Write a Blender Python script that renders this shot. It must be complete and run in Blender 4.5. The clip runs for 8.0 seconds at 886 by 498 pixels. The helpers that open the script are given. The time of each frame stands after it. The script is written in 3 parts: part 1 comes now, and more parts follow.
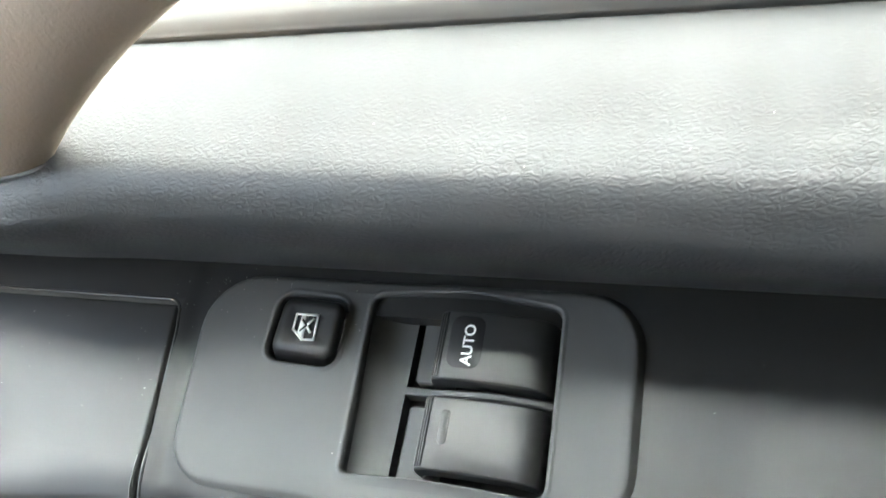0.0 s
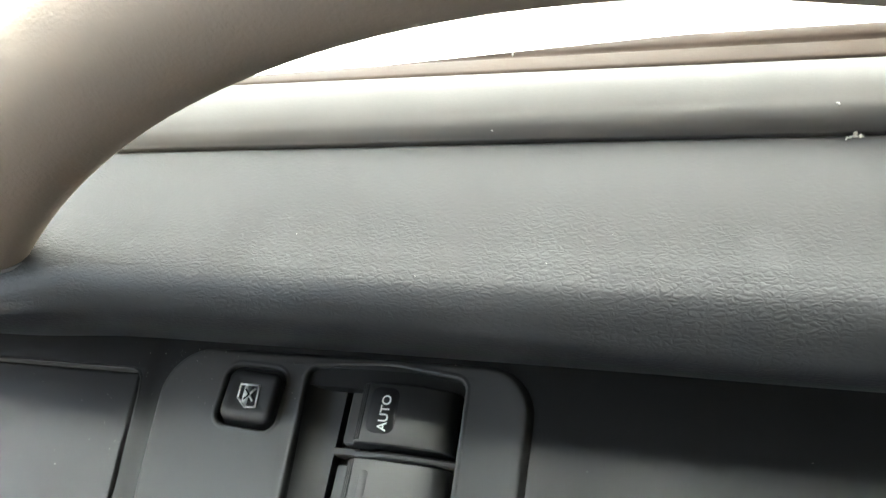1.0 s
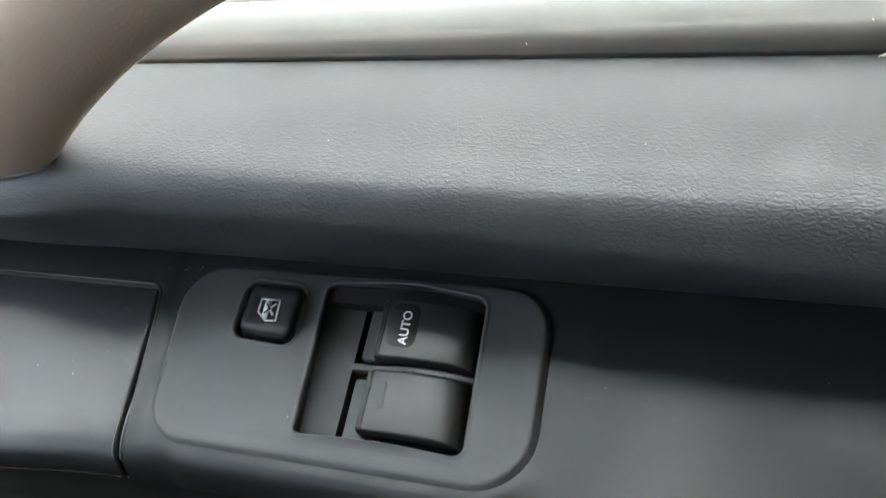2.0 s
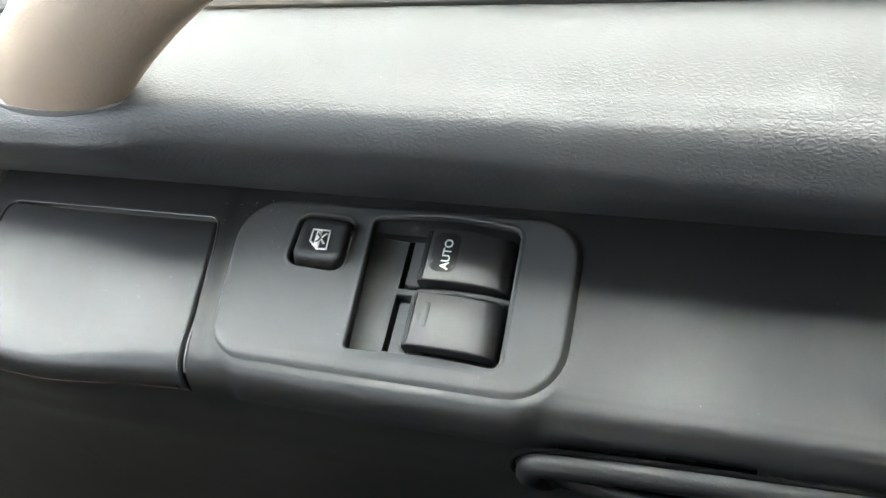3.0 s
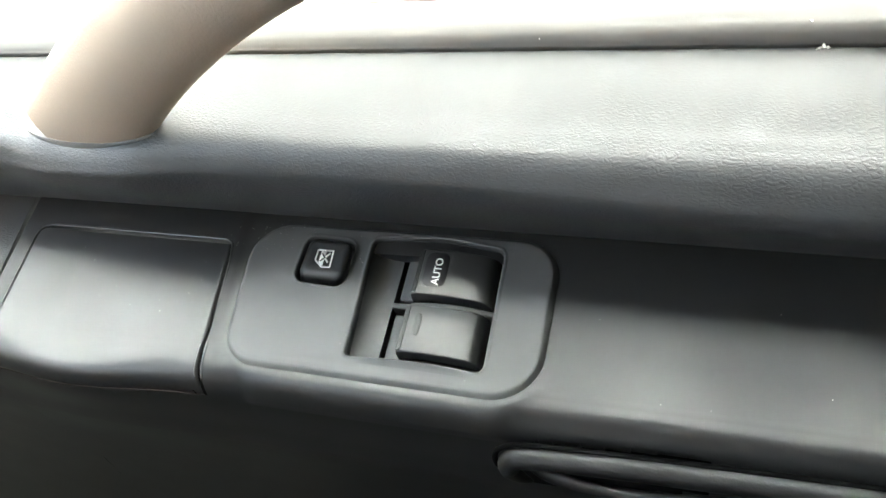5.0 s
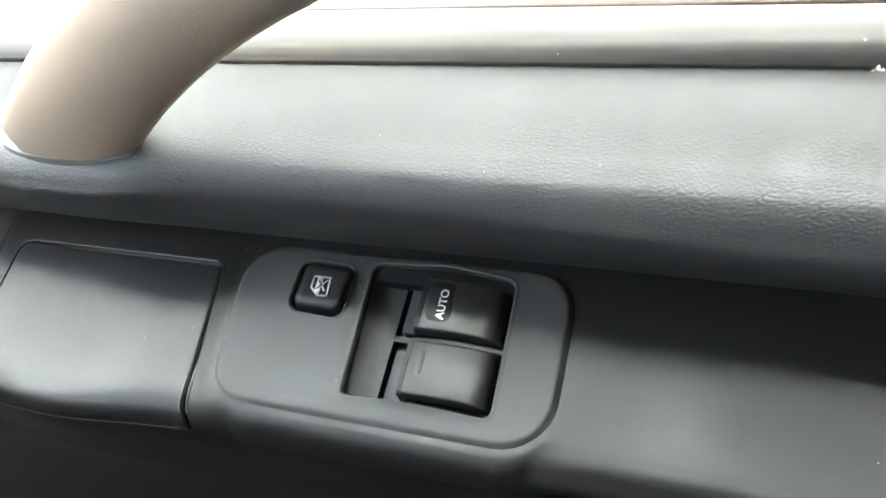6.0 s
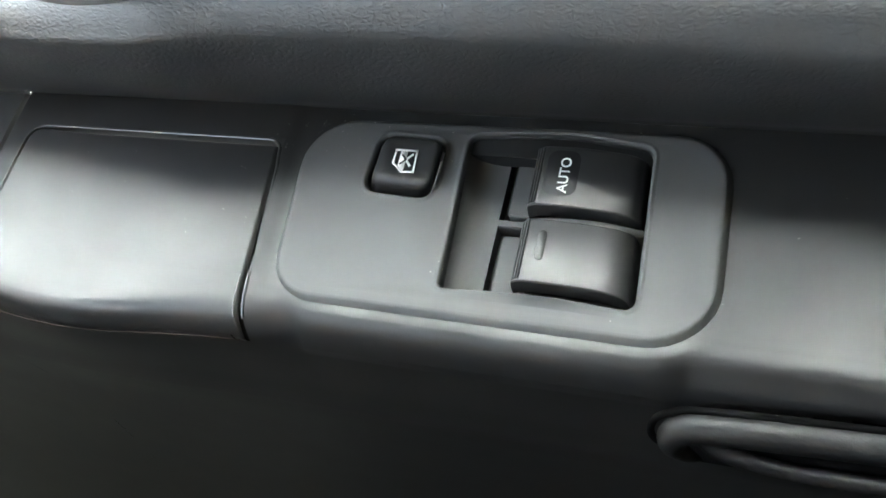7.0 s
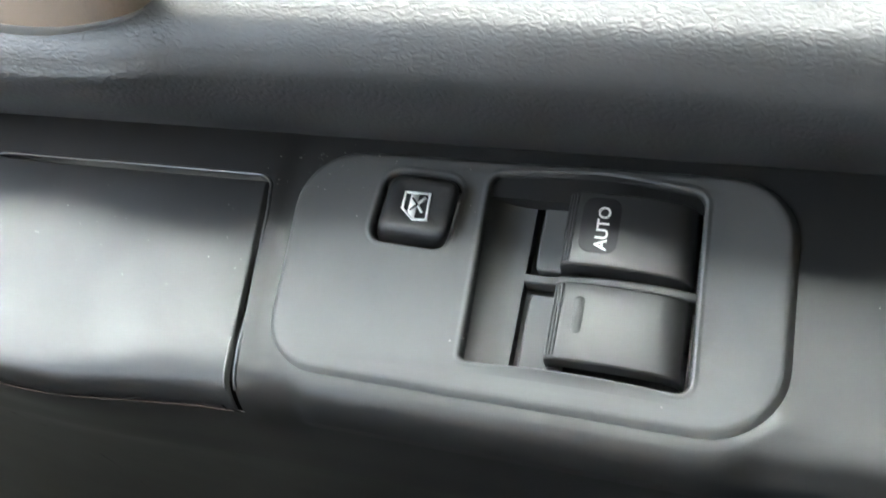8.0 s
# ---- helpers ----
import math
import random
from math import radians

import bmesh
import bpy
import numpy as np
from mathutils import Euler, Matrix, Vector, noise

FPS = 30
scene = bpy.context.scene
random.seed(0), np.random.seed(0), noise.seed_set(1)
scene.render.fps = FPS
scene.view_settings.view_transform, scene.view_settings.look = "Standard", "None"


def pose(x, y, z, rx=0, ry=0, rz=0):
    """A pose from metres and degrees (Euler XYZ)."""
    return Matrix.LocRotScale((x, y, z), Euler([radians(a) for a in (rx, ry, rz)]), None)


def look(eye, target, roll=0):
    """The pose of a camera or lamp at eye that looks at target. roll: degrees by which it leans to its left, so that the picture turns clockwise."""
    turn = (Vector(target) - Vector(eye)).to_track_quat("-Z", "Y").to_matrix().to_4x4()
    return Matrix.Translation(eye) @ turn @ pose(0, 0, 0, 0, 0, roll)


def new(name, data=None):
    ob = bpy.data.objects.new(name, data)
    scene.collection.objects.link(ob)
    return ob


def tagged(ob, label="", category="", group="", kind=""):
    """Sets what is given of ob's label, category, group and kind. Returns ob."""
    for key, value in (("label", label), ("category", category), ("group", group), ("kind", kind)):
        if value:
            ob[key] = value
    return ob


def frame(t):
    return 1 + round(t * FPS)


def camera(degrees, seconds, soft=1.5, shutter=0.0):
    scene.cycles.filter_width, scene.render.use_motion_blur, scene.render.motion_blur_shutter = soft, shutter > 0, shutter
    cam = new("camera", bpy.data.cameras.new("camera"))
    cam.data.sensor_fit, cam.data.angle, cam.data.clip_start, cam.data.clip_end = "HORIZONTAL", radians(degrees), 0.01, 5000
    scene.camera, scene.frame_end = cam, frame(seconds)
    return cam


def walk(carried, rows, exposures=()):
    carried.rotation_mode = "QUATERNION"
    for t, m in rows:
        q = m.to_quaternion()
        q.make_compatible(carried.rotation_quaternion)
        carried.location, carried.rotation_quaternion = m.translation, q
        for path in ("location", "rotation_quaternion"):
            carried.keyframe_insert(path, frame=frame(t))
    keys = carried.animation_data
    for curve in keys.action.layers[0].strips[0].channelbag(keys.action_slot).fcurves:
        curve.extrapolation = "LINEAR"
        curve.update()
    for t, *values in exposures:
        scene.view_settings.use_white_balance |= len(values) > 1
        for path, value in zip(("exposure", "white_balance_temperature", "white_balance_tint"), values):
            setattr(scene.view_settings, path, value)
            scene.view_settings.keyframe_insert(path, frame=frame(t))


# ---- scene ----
cam = camera(55.0, 8.0, shutter=0.3)
PATH = [
    (0.0, (0.06044, -0.14191, 0.14864), (-0.03360, 0.06905, -0.04280), -13.341),
    (0.5, (0.07540, -0.14130, 0.16633), (-0.01953, 0.07050, -0.02375), -14.276),
    (1.0, (0.08976, -0.15021, 0.18194), (-0.00081, 0.06562, -0.00572), -12.999),
    (1.5, (0.09161, -0.16121, 0.19016), (0.00155, 0.05399, 0.00153), -12.128),
    (2.0, (0.08216, -0.16698, 0.17030), (-0.00499, 0.04662, -0.02148), -10.520),
    (2.2, (0.08221, -0.17080, 0.17051), (-0.00143, 0.02360, -0.01283), -10.900),
    (3.3, (0.08346, -0.20056, 0.17509), (-0.00287, -0.00676, -0.00764), -10.900),
    (3.5, (0.08373, -0.20360, 0.17574), (-0.00559, 0.00750, -0.01781), -10.460),
    (4.0, (0.08523, -0.20607, 0.17731), (-0.00613, 0.00817, -0.01178), -10.709),
    (5.3, (0.09932, -0.22131, 0.19145), (0.01035, -0.01984, 0.01854), -10.600),
    (5.5, (0.09988, -0.22195, 0.19202), (0.00291, -0.00628, 0.00741), -10.889),
    (6.0, (0.09005, -0.19153, 0.18426), (-0.00788, 0.01983, -0.00479), -10.529),
    (6.5, (0.06523, -0.20062, 0.16331), (-0.03083, 0.00637, -0.03143), -10.995),
    (7.0, (0.04497, -0.18278, 0.13184), (-0.05062, 0.02371, -0.06368), -10.935),
    (7.5, (0.04059, -0.16019, 0.11872), (-0.05474, 0.04030, -0.08306), -11.735),
    (8.0, (0.02714, -0.14536, 0.13376), (-0.06383, 0.04752, -0.07725), -12.159),
]
EXPOSURES = [
    (0.0, 5.45, 6250, 0), (0.5, 5.15, 6250, 0), (1.0, 4.6, 6400, 0), (1.5, 4.26, 6400, 1), (2.0, 4.5, 6100, 3), (3.5, 5.55, 6400, 0), (4.0, 5.57, 6400, 0),
    (5.5, 5.29, 6400, 0), (6.0, 5.15, 6250, 0), (6.5, 5.18, 6250, 0), (7.0, 5.48, 6250, 0), (8.0, 5.6, 6200, 1),
]
walk(cam, [(t, look(eye, target, roll)) for t, eye, target, roll in PATH], EXPOSURES)

# ---- light ----
world = bpy.data.worlds.new("overcast_sky")
scene.world = world
world.use_nodes = True
wn = world.node_tree.nodes
sky = wn.new("ShaderNodeTexSky")
sky.sky_type, sky.sun_disc = "NISHITA", False
sky.sun_elevation, sky.sun_rotation = radians(52), radians(2)
sky.air_density, sky.dust_density, sky.ozone_density = 0.6, 2.6, 0.1
haze = wn.new("ShaderNodeHueSaturation")
haze.inputs["Saturation"].default_value = 0.45
world.node_tree.links.new(sky.outputs[0], haze.inputs["Color"])
world.node_tree.links.new(haze.outputs[0], wn["Background"].inputs[0])
wn["Background"].inputs[1].default_value = 0.15
sun_data = bpy.data.lights.new("sun", "SUN")
sun_data.energy, sun_data.angle, sun_data.color = 0.12, radians(30), (1.0, 0.96, 0.9)
sun = new("sun", sun_data)
sun.matrix_world = look((0.05, 1.3, 1.7), (0.0, -0.02, 0.0))


# ---- materials ----
def shader(name, base, rough=0.5, spec=0.5, metal=0.0, blotch=0.15, blotch_scale=40.0, grain=900.0, bump=0.1, bump_dist=0.0002, rough_var=0.08, coat=0.0):
    """Moulded surface: two scales of tone, one of roughness, fine relief."""
    m = bpy.data.materials.new(name)
    m.use_nodes = True
    nt = m.node_tree
    b = nt.nodes["Principled BSDF"]
    tc = nt.nodes.new("ShaderNodeTexCoord")

    def noise_tex(scale, detail=3.0):
        n = nt.nodes.new("ShaderNodeTexNoise")
        n.inputs["Scale"].default_value, n.inputs["Detail"].default_value = scale, detail
        nt.links.new(tc.outputs["Object"], n.inputs["Vector"])
        return n

    big, small = noise_tex(blotch_scale), noise_tex(grain, 2.0)
    mix = nt.nodes.new("ShaderNodeMixRGB")
    mix.inputs[1].default_value = (*[c * (1 - blotch) for c in base], 1)
    mix.inputs[2].default_value = (*[min(1, c * (1 + blotch)) for c in base], 1)
    nt.links.new(big.outputs[0], mix.inputs[0])
    nt.links.new(mix.outputs[0], b.inputs["Base Color"])
    mr = nt.nodes.new("ShaderNodeMapRange")
    mr.inputs[3].default_value, mr.inputs[4].default_value = rough - rough_var, rough + rough_var
    nt.links.new(big.outputs[0], mr.inputs[0])
    nt.links.new(mr.outputs[0], b.inputs["Roughness"])
    b.inputs["Specular IOR Level"].default_value = spec
    b.inputs["Metallic"].default_value = metal
    b.inputs["Coat Weight"].default_value = coat
    if bump:
        bp = nt.nodes.new("ShaderNodeBump")
        bp.inputs["Strength"].default_value, bp.inputs["Distance"].default_value = bump, bump_dist
        nt.links.new(small.outputs[0], bp.inputs["Height"])
        nt.links.new(bp.outputs[0], b.inputs["Normal"])
    return m


def leather_mat():
    """Grained vinyl: pebbles parted by wrinkles that run along the door."""
    m = shader("grained_vinyl", (0.04, 0.0402, 0.04), 0.46, 0.52, bump=0, rough_var=0.03)
    nt = m.node_tree
    b = nt.nodes["Principled BSDF"]
    tc = nt.nodes.new("ShaderNodeTexCoord")
    mp = nt.nodes.new("ShaderNodeMapping")
    mp.inputs["Scale"].default_value = (0.5, 1.0, 1.0)
    warp = nt.nodes.new("ShaderNodeTexNoise")
    warp.inputs["Scale"].default_value, warp.inputs["Detail"].default_value = 330.0, 3.0
    add = nt.nodes.new("ShaderNodeVectorMath")
    add.operation = "MULTIPLY_ADD"
    add.inputs[1].default_value = (0.0021, 0.0021, 0.0021)
    nt.links.new(tc.outputs["Object"], mp.inputs["Vector"])
    nt.links.new(tc.outputs["Object"], warp.inputs["Vector"])
    nt.links.new(warp.outputs[1], add.inputs[0])
    nt.links.new(mp.outputs[0], add.inputs[2])
    vor = nt.nodes.new("ShaderNodeTexVoronoi")
    vor.feature = "DISTANCE_TO_EDGE"
    vor.inputs["Scale"].default_value = 900.0
    nt.links.new(add.outputs[0], vor.inputs["Vector"])
    ramp = nt.nodes.new("ShaderNodeMapRange")
    ramp.interpolation_type = "SMOOTHSTEP"
    ramp.inputs[2].default_value = 0.34
    nt.links.new(vor.outputs["Distance"], ramp.inputs[0])
    small = nt.nodes.new("ShaderNodeTexVoronoi")  # finer creases within the pebbles
    small.feature = "DISTANCE_TO_EDGE"
    small.inputs["Scale"].default_value = 1700.0
    nt.links.new(add.outputs[0], small.inputs["Vector"])
    fold = nt.nodes.new("ShaderNodeMath")
    fold.operation = "MULTIPLY_ADD"
    fold.inputs[1].default_value = 0.5
    nt.links.new(small.outputs["Distance"], fold.inputs[0])
    nt.links.new(ramp.outputs[0], fold.inputs[2])
    fine = nt.nodes.new("ShaderNodeTexNoise")
    fine.inputs["Scale"].default_value, fine.inputs["Detail"].default_value = 1500.0, 3.0
    nt.links.new(tc.outputs["Object"], fine.inputs["Vector"])
    soft = nt.nodes.new("ShaderNodeTexNoise")
    soft.inputs["Scale"].default_value = 45.0
    nt.links.new(tc.outputs["Object"], soft.inputs["Vector"])
    depth = nt.nodes.new("ShaderNodeMapRange")
    depth.inputs[1].default_value, depth.inputs[2].default_value = 0.3, 0.7
    depth.inputs[3].default_value, depth.inputs[4].default_value = 0.45, 1.0
    nt.links.new(soft.outputs[0], depth.inputs[0])
    xyz = nt.nodes.new("ShaderNodeSeparateXYZ")
    nt.links.new(tc.outputs["Object"], xyz.inputs[0])
    zone = nt.nodes.new("ShaderNodeMapRange")  # the embossing is shallow on the flat shelf
    zone.inputs[1].default_value, zone.inputs[2].default_value = 0.009, -0.007
    zone.inputs[3].default_value, zone.inputs[4].default_value = 0.22, 1.0
    nt.links.new(xyz.outputs[1], zone.inputs[0])
    shallow = nt.nodes.new("ShaderNodeMath")
    shallow.operation = "MULTIPLY"
    nt.links.new(depth.outputs[0], shallow.inputs[0])
    nt.links.new(zone.outputs[0], shallow.inputs[1])
    mul = nt.nodes.new("ShaderNodeMath")
    mul.operation = "MULTIPLY"
    nt.links.new(fold.outputs[0], mul.inputs[0])
    nt.links.new(shallow.outputs[0], mul.inputs[1])
    sm = nt.nodes.new("ShaderNodeMath")
    sm.operation = "MULTIPLY_ADD"
    sm.inputs[1].default_value = 0.15
    nt.links.new(fine.outputs[0], sm.inputs[0])
    nt.links.new(mul.outputs[0], sm.inputs[2])
    worn = nt.nodes.new("ShaderNodeVectorMath")  # a rubbed pale spot
    worn.operation = "DISTANCE"
    worn.inputs[1].default_value = (0.101, -0.003, 0.055)
    nt.links.new(tc.outputs["Object"], worn.inputs[0])
    spot = nt.nodes.new("ShaderNodeMapRange")
    spot.inputs[1].default_value, spot.inputs[2].default_value = 0.0075, 0.002
    spot.inputs[3].default_value, spot.inputs[4].default_value = 0.0, 0.16
    nt.links.new(worn.outputs["Value"], spot.inputs[0])
    rub = nt.nodes.new("ShaderNodeMixRGB")
    rub.inputs[2].default_value = (0.12, 0.12, 0.12, 1)
    nt.links.new(spot.outputs[0], rub.inputs[0])
    nt.links.new(b.inputs["Base Color"].links[0].from_socket, rub.inputs[1])
    nt.links.new(rub.outputs[0], b.inputs["Base Color"])
    bp = nt.nodes.new("ShaderNodeBump")
    bp.inputs["Strength"].default_value, bp.inputs["Distance"].default_value = 0.31, 0.0003
    nt.links.new(sm.outputs[0], bp.inputs["Height"])
    nt.links.new(bp.outputs[0], b.inputs["Normal"])
    return m


def smudges(m, places):
    """Greasy touches that dull the gloss: centre in metres, radius, gain in roughness."""
    nt = m.node_tree
    socket = nt.nodes["Principled BSDF"].inputs["Roughness"]
    tc = nt.nodes.new("ShaderNodeTexCoord")
    ripple = nt.nodes.new("ShaderNodeTexNoise")
    ripple.inputs["Scale"].default_value = 350.0
    bend = nt.nodes.new("ShaderNodeVectorMath")
    bend.operation = "MULTIPLY_ADD"
    bend.inputs[1].default_value = (0.003, 0.003, 0.003)
    nt.links.new(tc.outputs["Object"], ripple.inputs["Vector"])
    nt.links.new(ripple.outputs[1], bend.inputs[0])
    nt.links.new(tc.outputs["Object"], bend.inputs[2])
    for centre, radius, gain in places:
        far = nt.nodes.new("ShaderNodeVectorMath")
        far.operation = "DISTANCE"
        far.inputs[1].default_value = [c + 0.0015 for c in centre]
        nt.links.new(bend.outputs[0], far.inputs[0])
        spot = nt.nodes.new("ShaderNodeMapRange")
        spot.interpolation_type = "SMOOTHSTEP"
        spot.inputs[1].default_value, spot.inputs[2].default_value = radius, radius * 0.35
        spot.inputs[3].default_value, spot.inputs[4].default_value = 0.0, gain
        nt.links.new(far.outputs["Value"], spot.inputs[0])
        more = nt.nodes.new("ShaderNodeMath")
        more.use_clamp = True
        nt.links.new(socket.links[0].from_socket, more.inputs[0])
        nt.links.new(spot.outputs[0], more.inputs[1])
        nt.links.new(more.outputs[0], socket)


VINYL = leather_mat()
PLASTIC = shader("charcoal_plastic", (0.011, 0.011, 0.0105), 0.51, 0.54, rough_var=0.04, grain=1600.0, bump=0.025)
SATIN = shader("satin_black_plastic", (0.022, 0.022, 0.021), 0.32, 0.5, rough_var=0.02, grain=2200.0, bump=0.06)
PLATE = shader("matt_grey_plastic", (0.07, 0.0705, 0.0685), 0.55, 0.5, grain=2400.0, bump=0.02, blotch=0.08)
GLOSSY = shader("smooth_black_plastic", (0.012, 0.012, 0.012), 0.45, 0.36, grain=2000.0, bump=0.03)
KEY = shader("matt_black_plastic", (0.018, 0.018, 0.018), 0.48, 0.45, grain=2600.0, bump=0.06)
ROCKER = shader("satin_charcoal_plastic", (0.025, 0.025, 0.0243), 0.44, 0.52, rough_var=0.02, grain=2400.0, bump=0.015)
smudges(PLASTIC, [((0.095, -0.0266, -0.0125), 0.0026, 0.045), ((0.0955, -0.0305, -0.014), 0.0022, 0.04), ((0.1251, -0.0335, -0.0152), 0.006, 0.03), ((0.0964, -0.0102, -0.0063), 0.004, 0.04), ((0.062, -0.034, -0.0155), 0.005, 0.02)])
LID = shader("worn_satin_plastic", (0.015, 0.015, 0.0147), 0.47, 0.54, rough_var=0.1, blotch=0.4, blotch_scale=55.0, grain=1300.0, bump=0.055)
BLACK = shader("black_gap", (0.004, 0.004, 0.004), 0.95, 0.0, bump=0)
RUBBER = shader("brown_black_rubber", (0.05, 0.036, 0.027), 0.75, 0.2, grain=700.0, bump=0.2)
TRIM = shader("grey_sill_plastic", (0.07, 0.067, 0.062), 0.58, 0.3, grain=1200.0, bump=0.08)
BEIGE = shader("beige_grip_plastic", (0.36, 0.287, 0.222), 0.62, 0.35, grain=1000.0, bump=0.7, blotch=0.07)
BEZEL = shader("grey_bezel_plastic", (0.12, 0.117, 0.112), 0.5, 0.5, grain=1500.0, bump=0.08)
GRAINED = shader("grained_black_plastic", (0.009, 0.009, 0.009), 0.5, 0.24, grain=1100.0, bump=0.45)
WHITE = shader("white_print", (0.85, 0.85, 0.83), 0.55, 0.4, bump=0, blotch=0.03)
DUST = shader("pale_dust", (0.45, 0.44, 0.41), 0.9, 0.2, bump=0)
LINING = shader("dark_roof_blocker", (0.04, 0.038, 0.034), 0.9, 0.2, grain=600.0, bump=0.3)
CABIN = shader("brown_bounce_trim", (0.62, 0.41, 0.22), 0.8, 0.25, grain=600.0, bump=0.3)
CARPET = shader("dark_carpet", (0.008, 0.008, 0.007), 0.95, 0.05, grain=500.0, bump=0.5)
CONCRETE = shader("pale_concrete", (0.55, 0.53, 0.5), 0.9, 0.3, blotch_scale=1.5, grain=30.0, bump=0.3, bump_dist=0.004)
GLASS = bpy.data.materials.new("window_glass")
GLASS.use_nodes = True
gb = GLASS.node_tree.nodes["Principled BSDF"]
gb.inputs["Base Color"].default_value = (0.95, 0.97, 0.96, 1)
gb.inputs["Roughness"].default_value, gb.inputs["Transmission Weight"].default_value, gb.inputs["IOR"].default_value = 0.0, 1.0, 1.45


# ---- builders ----
SLOPE = math.atan(0.3825)
CO, SI = math.cos(SLOPE), math.sin(SLOPE)


def P(u, v, n=0.0):
    """Millimetres along the armrest, up its slope and out of it, to the world."""
    return Vector((u, v * CO - n * SI, v * SI + n * CO)) / 1000


def thing(name, at, label, category, **more):
    ob = new(name)
    ob.location = at
    ob.empty_display_size = 0.02
    return tagged(ob, label, category, **more)


def part(name, bm, material, parent=None, label="", smooth=30.0, bevel=0.0, segments=2):
    """Links a bmesh as one mesh object under a thing or a part."""
    me = bpy.data.meshes.new(name)
    bmesh.ops.recalc_face_normals(bm, faces=bm.faces[:])
    bm.to_mesh(me)
    bm.free()
    me.materials.append(material)
    for p in me.polygons:
        p.use_smooth = True
    ob = new(name, me)
    if parent:
        ob.parent = parent
        if parent.type == "EMPTY":
            ob.matrix_parent_inverse = Matrix.Translation(-parent.location)
    if bevel:
        mod = ob.modifiers.new("bevel", "BEVEL")
        mod.width, mod.segments, mod.limit_method, mod.angle_limit, mod.harden_normals = bevel, segments, "ANGLE", radians(35), True
        me.set_sharp_from_angle(angle=radians(80))
    elif smooth:
        me.set_sharp_from_angle(angle=radians(smooth))
    if label:
        tagged(ob, label)
    return ob


def spline(pts, count):
    """A smooth run of points through control points (Catmull-Rom)."""
    pts = [Vector(p) for p in pts]
    pts = [pts[0] * 2 - pts[1]] + pts + [pts[-1] * 2 - pts[-2]]
    out = []
    for i in range(count):
        t = i / (count - 1) * (len(pts) - 3)
        k = min(int(t), len(pts) - 4)
        t -= k
        a, b, c, d = pts[k:k + 4]
        out.append(0.5 * ((2 * b) + (c - a) * t + (2 * a - 5 * b + 4 * c - d) * t * t + (3 * b - a - 3 * c + d) * t ** 3))
    return out


def sheet(rows, keep=None, closed=False):
    """A bmesh from rows of points; keep(i, j) may leave cells out."""
    bm = bmesh.new()
    vs = [[bm.verts.new(p) for p in row] for row in rows]
    n = len(rows[0])
    for i in range(len(rows) - 1):
        for j in range(n if closed else n - 1):
            if keep is None or keep(i, j):
                k = (j + 1) % n
                bm.faces.new((vs[i][j], vs[i][k], vs[i + 1][k], vs[i + 1][j]))
    bmesh.ops.delete(bm, geom=[v for v in bm.verts if not v.link_faces], context="VERTS")
    return bm


def rounded(corners, radii, inset=0.0, seg=7):
    """A rounded polygon, counter-clockwise, shrunk by inset; always the same number of points."""
    n = len(corners)
    cs = [Vector(c) for c in corners]
    edges = []
    for i in range(n):
        d = (cs[(i + 1) % n] - cs[i]).normalized()
        edges.append((cs[i] + Vector((-d.y, d.x)) * inset, d))
    out = []
    for i in range(n):
        (p, d), (q, e) = edges[i - 1], edges[i]
        cross = d.x * e.y - d.y * e.x
        s = ((q.x - p.x) * e.y - (q.y - p.y) * e.x) / cross
        corner = p + d * s
        half = math.atan2(cross, d.dot(e)) / 2
        r = max(radii[i] - inset, 0.15)
        a, b = corner - d * r * math.tan(half), corner + e * r * math.tan(half)
        c = a + Vector((-d.y, d.x)) * r
        a0 = math.atan2(a.y - c.y, a.x - c.x)
        for k in range(seg):
            ang = a0 + 2 * half * k / (seg - 1)
            out.append(Vector((c.x + r * math.cos(ang), c.y + r * math.sin(ang))))
    return out


def ring_stack(levels, cap_first=False, cap_last=False):
    """Rings of points bridged one to the next, with flat caps if wanted."""
    bm = sheet(levels, closed=True)
    if cap_first or cap_last:
        bm.verts.ensure_lookup_table()
        n = len(levels[0])
        if cap_first:
            bm.faces.new(bm.verts[:n])
        if cap_last:
            bm.faces.new(bm.verts[-n:])
    return bm


def box(bm, lo, hi):
    lo, hi = Vector(lo), Vector(hi)
    return bmesh.ops.create_cube(bm, size=1, matrix=Matrix.Translation((lo + hi) / 2) @ Matrix.Diagonal((*(hi - lo), 1)))


# ---- the setting ----
def slab(name, lo, hi, material, label, category):
    bm = bmesh.new()
    box(bm, lo, hi)
    return tagged(part(name, bm, material, smooth=0), label, category, kind="structure")


# unseen roof slab, its edge set to darken the armrest's front fold
slab("roof_blocker", (-0.53, -1.5, 0.47), (0.73, -0.085, 0.5), LINING, "unseen dark roof slab that blocks light from overhead", "roof lining")
# unseen blockers, added to dim the rear end of the armrest
slab("rear_sky_blocker", (0.24, -0.085, 0.47), (0.73, 0.11, 0.5), PLASTIC, "unseen dark slab that blocks sky light towards the rear", "roof lining")
slab("side_sky_blocker", (0.24, 0.08, -0.75), (0.73, 0.11, 0.47), PLASTIC, "unseen dark wall that blocks window light towards the rear", "wall")
# unseen dark slabs, added to close the cabin and cut stray light
slab("cabin_floor", (-0.53, -1.5, -0.78), (0.73, 0.06, -0.75), CARPET, "unseen dark slab closing the cabin below", "floor")
slab("cabin_wall_rear", (0.7, -1.5, -0.75), (0.73, 0.06, 0.5), CARPET, "unseen dark slab that blocks light from the rear", "wall")
# unseen brown panel, added to bounce warm fill onto the pad
slab("brown_bounce_wall", (-0.53, -1.53, 0.0), (0.05, -1.5, 0.47), CABIN, "unseen brown panel that bounces warm light onto the door", "wall")
